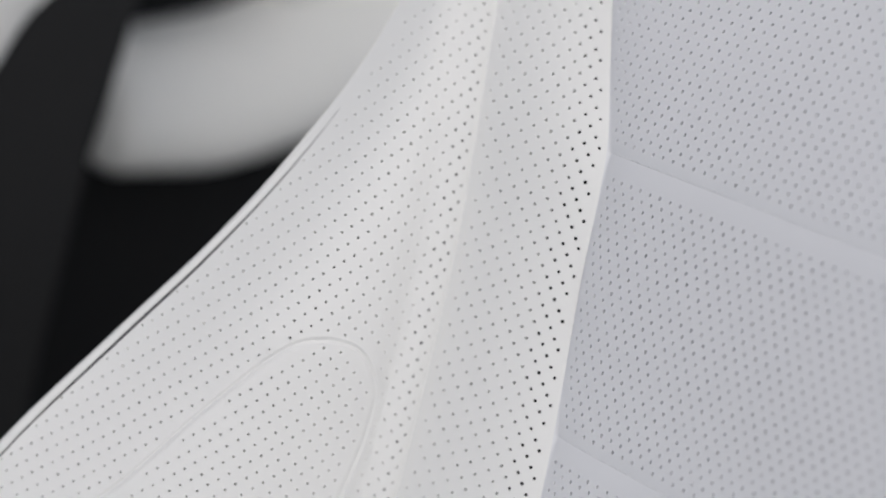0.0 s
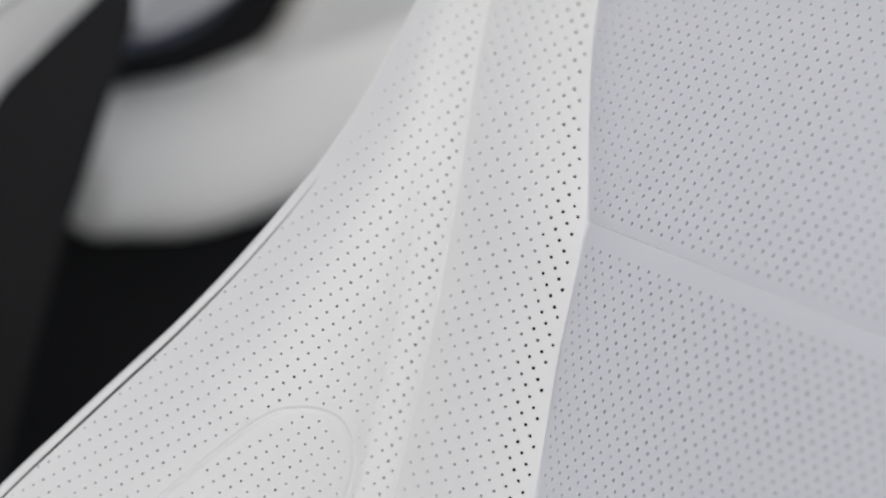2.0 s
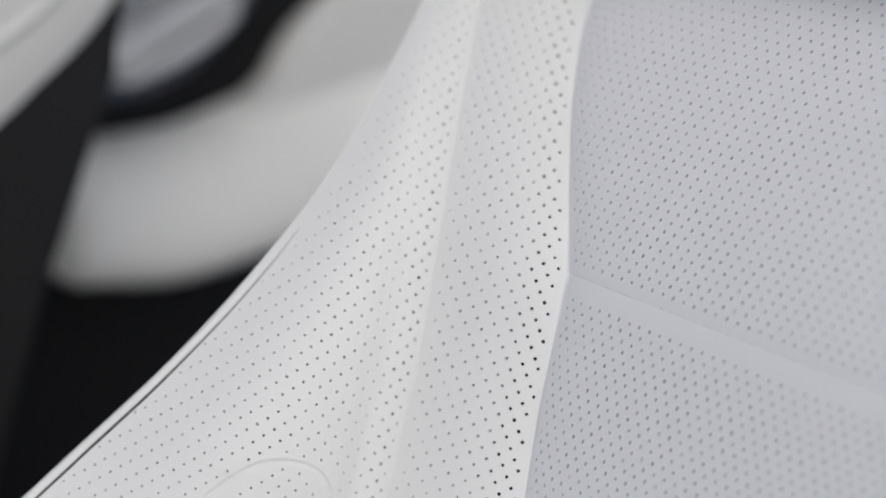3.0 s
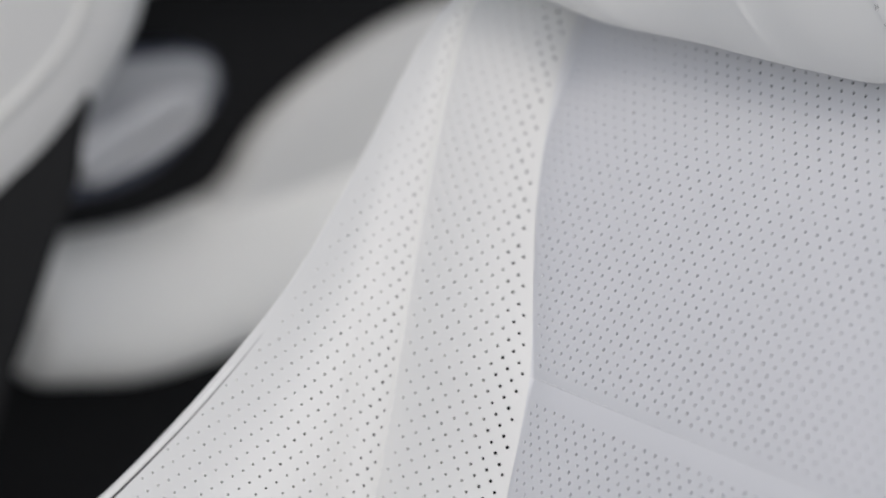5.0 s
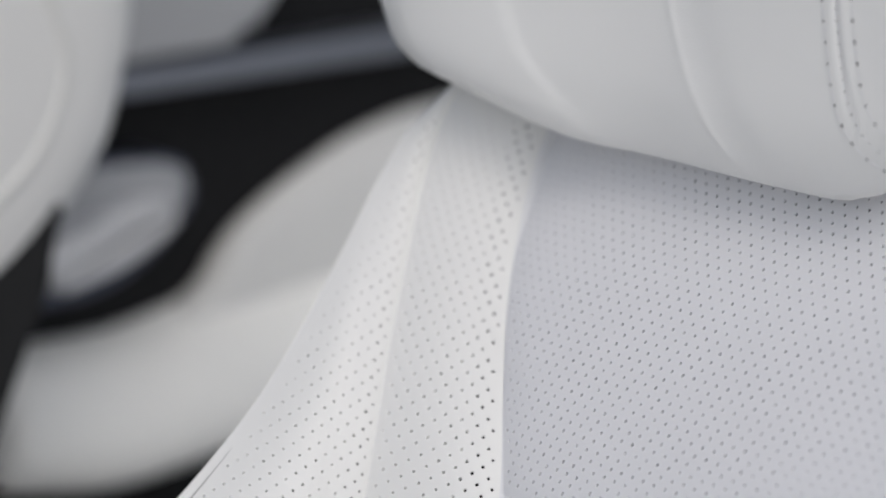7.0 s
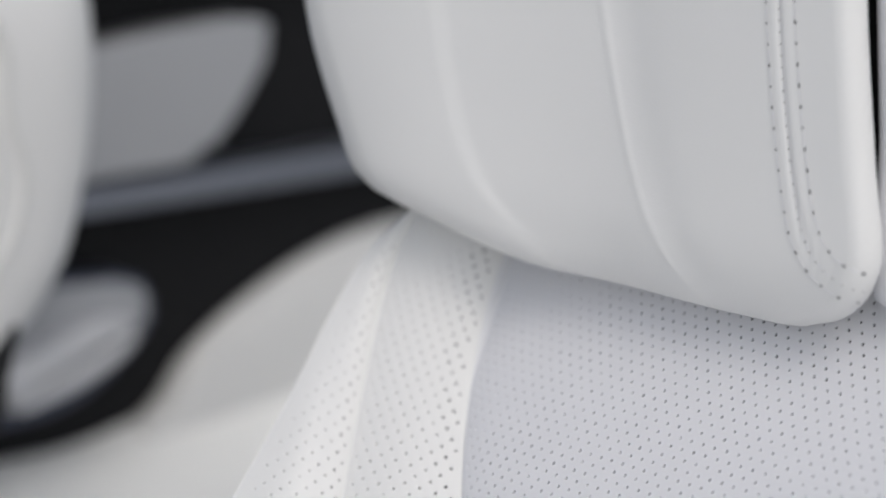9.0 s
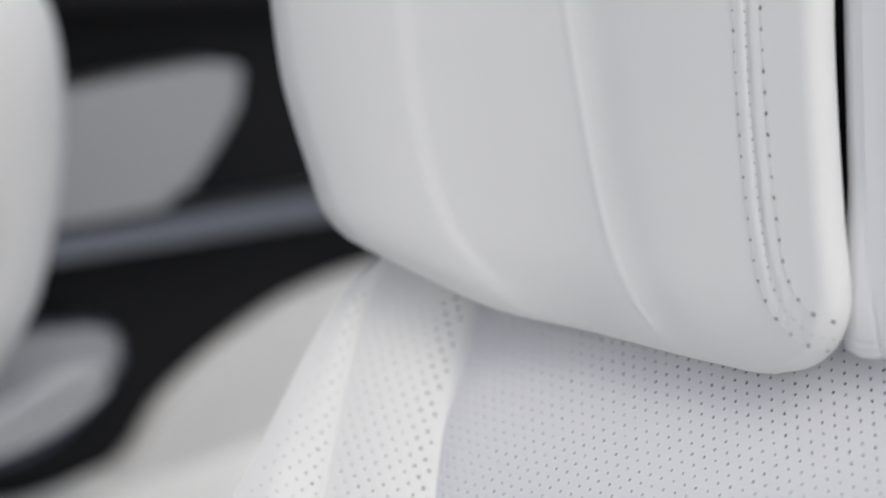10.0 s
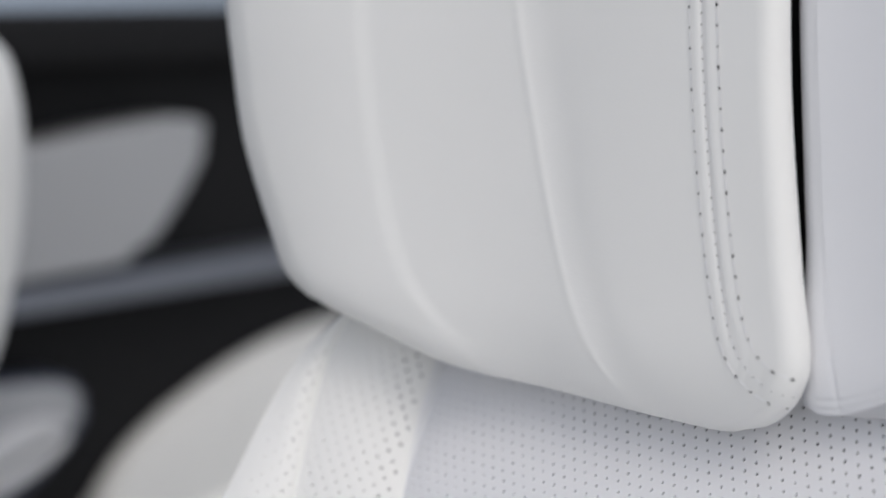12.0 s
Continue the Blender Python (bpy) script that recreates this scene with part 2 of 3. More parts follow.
def perforated(name, at, grid, has_hole, parent, label, radius=0.00050, deep=None, flip=False, skin=None, fine=None, tall=1.0):
    """A skin over a grid of cells; cells that have a hole get an eight-sided rim, a wall and a dark floor; fine cells are split."""
    nu, nv = len(grid[0]), len(grid)
    verts = [at(u, v) for line in grid for u, v in line]
    faces, slots, rims = [], [], []
    for j in range(nv - 1):
        for i in range(nu - 1):
            q = [j * nu + i, j * nu + i + 1, (j + 1) * nu + i + 1, (j + 1) * nu + i]
            c = [verts[k] for k in q]
            if max((c[0] - c[1]).length, (c[3] - c[2]).length) < 0.00002:
                continue
            if flip:
                q, c = q[::-1], c[::-1]
            cell = [grid[j][i], grid[j][i + 1], grid[j + 1][i + 1], grid[j + 1][i]]
            us, vs = sum(p[0] for p in cell) / 4, sum(p[1] for p in cell) / 4
            regular = min((c[0] - c[1]).length, (c[3] - c[2]).length) > 0.0011 and min((c[0] - c[3]).length, (c[1] - c[2]).length) > 0.0013
            if not (regular and has_hole(i, j, us, vs)):
                if fine and fine(us, vs):
                    n0, k = len(verts), 6
                    for y in range(k + 1):
                        for x in range(k + 1):
                            p = [(cell[0][d] * (k - x) + cell[1][d] * x) * (k - y) / k / k + (cell[3][d] * (k - x) + cell[2][d] * x) * y / k / k for d in (0, 1)]
                            verts.append(at(*p))
                    for y in range(k):
                        for x in range(k):
                            f = (n0 + y * (k + 1) + x, n0 + y * (k + 1) + x + 1, n0 + (y + 1) * (k + 1) + x + 1, n0 + (y + 1) * (k + 1) + x)
                            faces.append(f[::-1] if flip else f)
                            slots.append(0)
                    continue
                faces.append(tuple(q))
                slots.append(0)
                continue
            mid = (c[0] + c[1] + c[2] + c[3]) / 4
            ex = ((c[1] + c[2]) - (c[0] + c[3])).normalized()
            nrm = ex.cross((c[3] + c[2]) - (c[0] + c[1])).normalized()
            ey = nrm.cross(ex)
            down = deep(us, vs)
            r = (radius(us) if callable(radius) else radius) * random.uniform(0.9, 1.1)
            mid = mid + ex * random.uniform(-1, 1) * 0.00008 + ey * random.uniform(-1, 1) * 0.00008
            ring = []
            for k in range(8):
                g = math.radians(225 + 45 * k)
                ring.append(mid + r * (math.cos(g) / tall * ex + math.sin(g) * tall * ey) - nrm * 0.00006)
            n0 = len(verts)
            verts += ring + [p - nrm * down for p in ring]
            rims.append(n0)
            for k in range(4):
                o0, o1, o2 = n0 + 2 * k, n0 + 2 * k + 1, n0 + (2 * k + 2) % 8
                faces += [(q[k], q[(k + 1) % 4], o1), (q[k], o1, o0), (q[(k + 1) % 4], o2, o1)]
                slots += [0, 0, 0]
            for k in range(8):
                k2 = (k + 1) % 8
                faces.append((n0 + k, n0 + k2, n0 + 8 + k2, n0 + 8 + k))
                slots.append(0)
            faces.append(tuple(n0 + 8 + k for k in range(8)))
            slots.append(1)
    ob = mesh_part(name, verts, faces, [skin or LEATHER, FOAM], parent, label, slots)
    if rims:
        hole = np.full(len(verts), -1)
        for n0 in rims:
            hole[n0:n0 + 8] = n0
        pairs = np.empty(len(ob.data.edges) * 2, int)
        ob.data.edges.foreach_get("vertices", pairs)
        a, b = hole[pairs[0::2]], hole[pairs[1::2]]
        ob.data.edges.foreach_set("use_edge_sharp", (a >= 0) & (a == b))
        ob.data.update()
    return ob


# ---- the seat ----
seat = thing("car_seat", tuple(SEAT - ALONG * 0.5 - UP * 0.22), "white perforated leather car seat with stitched side bolsters", "car seat")
LOW_V = -0.40


def no_hole(i, j, a, v):
    return False


WELT_STEP, WELT_ROW, WELT_LEAN = 0.0684, 0.00252, 19.3      # half pitch across (of its width), row and lean of the welt's holes
FLANK_STEP, FLANK_ROW = 0.00242, 0.00238


def arch_gap(a, v):
    return float(np.sqrt(((ARCH_XY - (a, v))**2).sum(1).min())) if v < -0.05 else 1.0


def welt_hole(i, j, s, v):
    return i % 2 == 0 and v > -0.19 and s < 0.97


def flank_hole(i, j, a, v):
    return (i + j) % 2 == 0 and 0.001 < a < side_width(v) - 0.004 and v > -0.19 and arch_gap(a, v) > 0.0020


for mirror in (False, True):
    hole_w, hole_f = (welt_hole, flank_hole) if not mirror else (no_hole, no_hole)
    coarse = 1 if not mirror else 3
    perforated("bolster_welt", lambda s, v: strip_at(s, v, mirror),
               lattice(0.0, lambda v: 1.0, -0.20, TOP_V, WELT_STEP, WELT_ROW * coarse, WELT_LEAN, (0.0, 0.012, 0.026)), hole_w, seat,
               "rounded perforated leather strip", radius=lambda s: 0.00042 + 0.00009 * ease(0.5, 0.1, s), deep=lambda s, v: 0.0032 - 0.0027 * ease(0.46, 0.18, s), flip=not mirror)
    perforated("bolster_flank", lambda a, v: side_at(a, v, mirror),
               lattice(0.0, side_width, -0.20, TOP_V, FLANK_STEP, FLANK_ROW * coarse, 0.0, (0.0, 0.0004, 0.001)), hole_f, seat,
               "perforated leather flank with an embossed arch", radius=lambda a: 0.00037 + 0.00007 * ease(0.007, 0.004, a), deep=lambda a, v: 0.0030 - 0.0025 * ease(0.0072, 0.0048, a),
               flip=not mirror, fine=None if mirror else (lambda a, v: arch_gap(a, v) < 0.0032))
    # plain lower runs, below the perforation
    low = [[(q, v) for q in steps(0, 1, 0.05)] for v in steps(LOW_V, -0.20, 0.02)]
    perforated("bolster_welt", lambda s, v: strip_at(s, v, mirror), low, no_hole, seat, "", flip=not mirror)
    perforated("bolster_flank", lambda s, v: side_at(s * side_width(v), v, mirror), low, no_hole, seat, "", flip=not mirror)


def panel_hole(i, j, x, v):
    return 0.0018 < x < 0.165 and v > -0.16 and all(not (c - 0.0060 < v < c + 0.0022) for c in CROSS)


for v0, v1 in ((LOW_V, -0.16), (-0.16, -0.0775), (-0.0775, 0.0), (0.0, 0.135)):
    perforated("middle_panel", middle_at, lattice(0.0, lambda v: 2 * (MID - inner_u(v)), v0, v1, PITCH, ROW, -0.42), panel_hole, seat,
               "perforated leather panel between cross seams", radius=0.00048, deep=lambda x, v: 0.0018 - 0.0011 * ease(0.04, 0.10, v), skin=BLUE_LIT, tall=1.22)

# shell behind the leather, closing the backrest
verts, faces = [], []
vs = steps(LOW_V, TOP_V, 0.015)
for v in vs:
    e = edge(v)
    ring = [(e[0] + 0.004, e[1] - 0.003), (e[0] - 0.006, e[1] - 0.010), (e[0] - 0.008, e[1] - 0.030), (e[0] - 0.002, e[1] - 0.07),
            (0.0, -0.10), (MID, -0.115)]
    left = [seat_at(u, w, v) for u, w in ring]
    right = [seat_at(u, w, v, True) for u, w in ring[:-1]]
    verts += left + right[::-1]
n = 11
for j in range(len(vs) - 1):
    for k in range(n - 1):
        faces.append((j * n + k, (j + 1) * n + k, (j + 1) * n + k + 1, j * n + k + 1))
top = (len(vs) - 1) * n
faces += [tuple(range(n)), tuple(top + k for k in range(n))[::-1]]
mesh_part("seat_back_shell", verts, faces, LEATHER, seat, "smooth white leather back cover")

# white cord along the bolster's lower edge, and a dark cord as its seam's shade
for mirror in (False, True):
    cord, groove = [], []
    for v in steps(-0.40, 0.012, 0.006):
        e = edge(v)
        fade = ease(0.012, -0.03, v)
        cord.append(seat_at(e[0] + 0.0013 + 0.002 * (1 - fade), e[1] - 0.0012 - 0.0015 * (1 - fade), v, mirror))
        if v < 0:
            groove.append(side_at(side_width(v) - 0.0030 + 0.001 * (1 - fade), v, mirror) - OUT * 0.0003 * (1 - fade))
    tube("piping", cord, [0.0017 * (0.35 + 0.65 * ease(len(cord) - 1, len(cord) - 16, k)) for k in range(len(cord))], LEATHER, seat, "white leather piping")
    # near-black tube, its colour standing for shade inside the seam
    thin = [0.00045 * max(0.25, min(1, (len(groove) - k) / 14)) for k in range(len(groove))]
    tube("piping_seam_shade", groove, thin, SEAM_SHADE, seat, "dark cord for the shade in the seam beside the piping")

# stitches of the cross seams
for c in CROSS:
    verts, faces = [], []
    for k in range(52):
        x0 = 0.004 + k * 0.0038
        a, b = middle_at(x0, c + 0.0004), middle_at(x0 + 0.0026, c + 0.0004)
        n0 = len(verts)
        for p in (a, b):
            verts += [p + ALONG * 0.0002, p + OUT * 0.00022, p - ALONG * 0.0002]
        faces += [(n0, n0 + 3, n0 + 4, n0 + 1), (n0 + 1, n0 + 4, n0 + 5, n0 + 2), (n0, n0 + 1, n0 + 2), (n0 + 3, n0 + 5, n0 + 4)]
    mesh_part("stitching", verts, faces, THREAD, seat, "fine white cross-seam stitching")

# cushion and plinth that carry the backrest
bm = bmesh.new()
bmesh.ops.create_cube(bm, size=1)
bmesh.ops.scale(bm, verts=bm.verts, vec=(0.48, 0.50, 0.16))
bmesh.ops.bevel(bm, geom=bm.edges[:], offset=0.05, segments=5, affect="EDGES", profile=0.6)
foot = seat_at(MID, 0, LOW_V)
frame_m = Matrix((( ACROSS.x, -FRONT.x, 0, 0), (ACROSS.y, -FRONT.y, 0, 0), (0, 0, 1, 0), (0, 0, 0, 1)))
bmesh.ops.transform(bm, verts=bm.verts, matrix=Matrix.Translation((foot.x + FRONT.x * 0.12, foot.y + FRONT.y * 0.12, foot.z - 0.03)) @ frame_m)
bm_part("seat_cushion", bm, LEATHER, seat, "white leather seat cushion")
bm = bmesh.new()
bmesh.ops.create_cube(bm, size=1)
plinth = foot.z - 0.10
bmesh.ops.scale(bm, verts=bm.verts, vec=(0.40, 0.42, plinth))
bmesh.ops.bevel(bm, geom=bm.edges[:], offset=0.015, segments=3, affect="EDGES")
bmesh.ops.transform(bm, verts=bm.verts, matrix=Matrix.Translation((foot.x + FRONT.x * 0.12, foot.y + FRONT.y * 0.12, plinth / 2)) @ frame_m)
bm_part("seat_plinth", bm, DARK, seat, "black plastic seat base")

# ---- the headrest: u across, o out of its face, h up ----
H_LEAN = radians(8)
H_UP = UP * math.cos(H_LEAN) - FRONT * math.sin(H_LEAN)
H_OUT = FRONT * math.cos(H_LEAN) + UP * math.sin(H_LEAN)
HEAD = SEAT - 0.0218 * ACROSS - 0.0130 * OUT + 0.1004 * ALONG
H_SIZE = 1.073


def head_at(u, o, h):
    u, o, h = float(u), float(o), float(h)
    return HEAD + H_SIZE * (u * ACROSS + o * H_OUT + h * H_UP)


gap_u = curve((0.0, 0.080), (0.0012, 0.0834), (0.0037, 0.0908), (0.0074, 0.0963), (0.013, 0.1008), (0.021, 0.1024), (0.039, 0.0977),
              (0.0775, 0.0893), (0.104, 0.085), (0.16, 0.077))
limb_u = curve((0.0, -0.017), (0.004, -0.031), (0.008, -0.041), (0.0125, -0.0525), (0.03, -0.064), (0.055, -0.077), (0.08, -0.0865),
               (0.104, -0.092), (0.16, -0.098))
crease_a = curve((0.0, 0.008), (0.014, -0.008), (0.023, -0.0176), (0.044, -0.028), (0.067, -0.0355), (0.10, -0.043), (0.16, -0.050))
crease_b = curve((0.0, 0.056), (0.0046, 0.0492), (0.0184, 0.0375), (0.0373, 0.0274), (0.0712, 0.0149), (0.10, 0.0058), (0.16, -0.008))
SEAM = ((0.160, 0.0520), (0.1026, 0.0606), (0.0756, 0.0656), (0.0489, 0.0718), (0.0284, 0.0780), (0.0200, 0.0825), (0.0158, 0.0870), (0.0137, 0.0911), (0.0127, 0.0950))
seam_u = curve((0.0, 0.115), *SEAM[::-1])


def wing_end(h):
    return limb_u(h) - 0.0105 * ease(0.0, 0.02, h) - 0.002 * ease(0.005, 0.015, h) * ease(0.08, 0.05, h)


def face_o(u, h):
    """Relief of the wing's face."""
    lip = wing_end(h) + 0.020
    o = 0.020 * min(1, (0.03 - lip) / 0.11) * ease(0.03, lip, u) if u < 0.03 else 0.0
    o += 0.0035 * math.exp(-(((u - 0.03) / 0.05)**2))
    o -= 0.0006 * ease(-0.002, 0.005, u - crease_a(h)) * ease(0.05, 0.0, u - crease_a(h))
    o += 0.00024 * math.exp(-(((u - crease_b(h)) / 0.0014)**2)) - 0.0004 * math.exp(-(((u - crease_b(h) - 0.007) / 0.006)**2))
    rise = (seam_u(h + 0.0005) - seam_u(h - 0.0005)) / 0.001
    d = (u - seam_u(h)) / math.sqrt(1 + rise * rise)
    o += 0.00024 * math.exp(-(((abs(d) - 0.0018) / 0.0014)**2)) - 0.00032 * math.exp(-((d / 0.00045)**2))
    return o


TALL = 0.19


def wing_section(h):
    r = 0.022
    low = r - math.sqrt(max(0, r * r - (r - min(h, r))**2))
    high = 0.03 - math.sqrt(max(0, 0.03**2 - (0.03 - min(TALL - h, 0.03))**2))
    inset = 0.55 * low + high
    ur, ul = gap_u(h) - 0.0045 - high, wing_end(h) + high
    pts = []
    turn_r, turn_l = 0.0055, 0.020
    for k in range(420):                                    # face, from the gap to the rounded left end
        u = ur - turn_r + (ul + turn_l - ur + turn_r) * k / 419
        pts.append((u, face_o(u, h) - inset))
    ol = pts[-1][1]
    for k in range(1, 9):                                   # rounded left end
        g = math.pi * k / 9
        pts.append((ul + turn_l - turn_l * math.sin(g), ol - turn_l + turn_l * math.cos(g)))
    back = ol - 2 * turn_l
    pts.append((ul + turn_l + 0.03, min(back, -0.045 + inset)))
    pts.append((ur - 0.055, -0.040 + inset))
    pts.append((ur - 0.024, -0.026 - inset * 0.2))
    orr = face_o(ur - turn_r, h) - inset
    for k in range(9, 0, -1):                               # rolled edge at the gap
        g = math.pi * 0.85 * k / 9.5
        pts.append((ur - turn_r + turn_r * math.sin(g), orr - turn_r + turn_r * math.cos(g)))
    return pts


def loft(name, section, heights, place, mat, parent, label=""):
    rings = [section(h) for h in heights]
    n = len(rings[0])
    verts = [place(u, o, h) for ring, h in zip(rings, heights) for u, o in ring]
    faces = []
    for j in range(len(heights) - 1):
        for k in range(n):
            k2 = (k + 1) % n
            faces.append((j * n + k, j * n + k2, (j + 1) * n + k2, (j + 1) * n + k))
    faces += [tuple(range(n))[::-1], tuple((len(heights) - 1) * n + k for k in range(n))]
    return mesh_part(name, verts, faces, mat, parent, label)


headrest = thing("headrest", tuple(head_at(0.1, -0.03, 0.0)), "smooth white leather headrest with stitched edge above the backrest", "headrest")
heights = [0.022 * (1 - math.cos(math.pi / 2 * k / 14)) for k in range(1, 15)] + steps(0.022, TALL - 0.03, 0.004)[1:] \
    + [TALL - 0.03 + 0.03 * math.sin(math.pi / 2 * k / 8) for k in range(1, 8)]


def wing_at(u, o, h):
    return head_at(u, o, h - 0.0016 * ease(0.0, 0.07, u) * ease(0.05, 0.0, h))


wing = loft("wing_pad", wing_section, heights, wing_at, LEATHER, headrest, "smooth white leather pad with soft creases")


pad_seam = curve((0.0, 0.1045), (0.0128, 0.1025), (0.019, 0.1008), (0.032, 0.0974), (0.065, 0.0911), (0.098, 0.0852), (0.16, 0.075))


def pad_section(h):
    low = 0.014 - math.sqrt(max(0, 0.014**2 - (0.014 - min(h - 0.0045, 0.014))**2))
    high = 0.03 - math.sqrt(max(0, 0.03**2 - (0.03 - min(TALL - h, 0.03))**2))
    inset = low + high
    ul, ur = pad_seam(h) - 0.0066 - 0.006 * ease(0.05, 0.0, h), 0.285 - high
    r = 0.007
    pts = []
    for k in range(160):
        u = ul + r + (ur - 0.03 - ul - r) * (1 - k / 159) ** 2.5
        d = u - pad_seam(h)
        o = -0.0095 - inset * 0.3 - 0.0003 * math.exp(-((d / 0.0006)**2))
        for c in (0.0082, 0.0060):
            o -= 0.0004 * math.exp(-(((h - c) / 0.0005)**2))
        pts.append((u, o))
    for k in range(1, 7):
        g = math.pi / 2 * k / 6
        pts.append((ul + r - r * math.sin(g), -0.0095 - inset * 0.3 - r + r * math.cos(g)))
    pts += [(ul, -0.04), (ul + 0.01, -0.055 + inset), (ur - 0.03, -0.055 + inset), (ur, -0.045), (ur, -0.03 - inset * 0.5), (ur - 0.012, -0.020 - inset)]
    return pts


hem = curve((0.08, 0.0040), (0.094, 0.0036), (0.098, 0.0026), (0.104, 0.0036), (0.110, 0.0062), (0.1165, 0.0095), (0.125, 0.0140), (0.15, 0.022), (0.29, 0.024))
heights2 = [0.0045 + 0.014 * (1 - math.cos(math.pi / 2 * k / 30)) for k in range(1, 31)] + steps(0.0185, TALL - 0.03, 0.006)[1:] \
    + [TALL - 0.03 + 0.03 * math.sin(math.pi / 2 * k / 8) for k in range(1, 8)]
pad = loft("centre_pad", pad_section, heights2, lambda u, o, h: head_at(u, o, h + hem(u) * ease(0.06, 0.0, h)), BLUE_LIT, headrest, "white leather pad set behind the edge of the wing")


# black block added behind the slit, its colour standing in for deep shade
core = []
for h in (0.014, 0.05, 0.10, TALL - 0.02):
    g = gap_u(max(h, 0.021))
    core += [head_at(g - 0.034, -0.025, h), head_at(g + 0.03, -0.025, h), head_at(g + 0.03, -0.038, h), head_at(g - 0.034, -0.038, h)]
mesh_part("gap_darkener", core, [(j * 4 + k, j * 4 + (k + 1) % 4, j * 4 + 4 + (k + 1) % 4, j * 4 + 4 + k) for j in range(3) for k in range(4)]
          + [(3, 2, 1, 0), (12, 13, 14, 15)], BLACK, headrest, "added black block that stands in for shade in the gap", smooth=False)


def stitch_row(line, length, pitch, parent, hole_at=1.0, label="", thick=0.00042):
    """Threads of a seam and dark flecks as shaded needle holes between them, along a line of (u, o, h)."""
    pts = [wing_at(*p) for p in line]
    walk_len = [0.0]
    for a, b in zip(pts, pts[1:]):
        walk_len.append(walk_len[-1] + (b - a).length)

    def at(d):
        i = max(k for k in range(len(pts) - 1) if walk_len[k] <= d)
        return pts[i].lerp(pts[i + 1], (d - walk_len[i]) / max(1e-9, walk_len[i + 1] - walk_len[i]))

    tv, tf, hv, hf = [], [], [], []
    d = 0.0005
    while d + pitch < walk_len[-1]:
        a, b = at(d), at(d + length)
        along = (b - a).normalized()
        side = along.cross(H_OUT).normalized()
        n0 = len(tv)
        for q, lift, wide in ((0, 0.0, 0.3), (0.2, 0.8, 1), (0.8, 0.8, 1), (1, 0.0, 0.3)):
            c = a.lerp(b, q) + H_OUT * thick * lift
            for k in range(6):
                g = math.pi * 2 * k / 6
                tv.append(c + thick * wide * (math.cos(g) * side + 0.8 * math.sin(g) * H_OUT))
        for j in range(3):
            for k in range(6):
                k2 = (k + 1) % 6
                tf.append((n0 + j * 6 + k, n0 + j * 6 + k2, n0 + j * 6 + 6 + k2, n0 + j * 6 + 6 + k))
        # dark diamond on the leather, coloured as the shade in a needle hole
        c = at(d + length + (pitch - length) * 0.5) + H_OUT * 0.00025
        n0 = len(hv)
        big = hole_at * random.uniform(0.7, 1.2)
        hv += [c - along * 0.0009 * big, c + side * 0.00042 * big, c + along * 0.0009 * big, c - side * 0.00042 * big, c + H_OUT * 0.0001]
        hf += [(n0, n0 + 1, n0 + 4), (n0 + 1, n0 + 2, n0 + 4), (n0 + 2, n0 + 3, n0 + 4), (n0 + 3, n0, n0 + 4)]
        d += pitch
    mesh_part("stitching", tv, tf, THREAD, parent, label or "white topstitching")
    mesh_part("needle_shade_track", hv, hf, NEEDLE_SHADE, parent, "small dark flecks for the shade in needle holes")


def seam_line(shift):
    pts = []
    base = open_line(SEAM + ((0.0122, 0.0980),), 10)
    for i, p in enumerate(base):
        t = base[min(i + 1, len(base) - 1)] - base[max(0, i - 1)]
        t = t / np.hypot(*t)
        h, u = p[0] - t[1] * shift * -1, p[1] - t[0] * shift
        over = max(0.0, u - (gap_u(max(h, 0.0)) - 0.0100))
        roll = 0.0055 - math.sqrt(max(0.0, 0.0055**2 - min(over, 0.0052)**2))
        pts.append((u, face_o(u, h) - roll - 0.55 * (0.022 - math.sqrt(max(0, 0.022**2 - (0.022 - min(max(h, 0), 0.022))**2))) + 0.00025, h))
    return pts


stitch_row(seam_line(0.0043), 0.0038, 0.0054, wing, 0.75, thick=0.00014)
stitch_row(seam_line(-0.0031), 0.0036, 0.0054, wing, 0.6, thick=0.00014)
stitch_row(seam_line(0.0), 0.0024, 0.0030, wing, 0.4, "fine white seam stitching", thick=0.0001)

for x in (0.06, 0.15):
    tube("post", [head_at(x, -0.10, -0.05), head_at(x, -0.035, 0.02)], 0.006, CHROME, headrest, "chrome headrest post", 16)

# ---- the door beyond: s rearward along it, z up, u towards the seat ----
DOOR_U = -0.40


def door_at(s, z, u):
    p = SEAT + u * ACROSS - float(s) * FRONT
    return Vector((p.x, p.y, float(z)))


def slab(name, outline, u0, u1, bevel, mat, parent, label="", segments=4):
    """A solid of a given outline in the door's plane, from u0 out to u1, with a rounded front edge."""
    bm = bmesh.new()
    a = [bm.verts.new(door_at(s, z, u0)) for s, z in outline]
    b = [bm.verts.new(door_at(s, z, u1)) for s, z in outline]
    n = len(outline)
    bm.faces.new(a)
    front = bm.faces.new(b[::-1])
    for k in range(n):
        bm.faces.new((a[k], b[k], b[(k + 1) % n], a[(k + 1) % n]))
    if bevel:
        bmesh.ops.bevel(bm, geom=list(front.edges), offset=bevel, segments=segments, affect="EDGES", profile=0.5)
        bmesh.ops.inset_individual(bm, faces=sorted(bm.faces, key=lambda f: f.calc_area())[-2:], thickness=0.0015)
    return bm_part(name, bm, mat, parent, label)


door = thing("door_1", tuple(door_at(0.3, 0.0, DOOR_U)), "black rear car door with a white armrest and chrome handle", "car door", kind="structure")
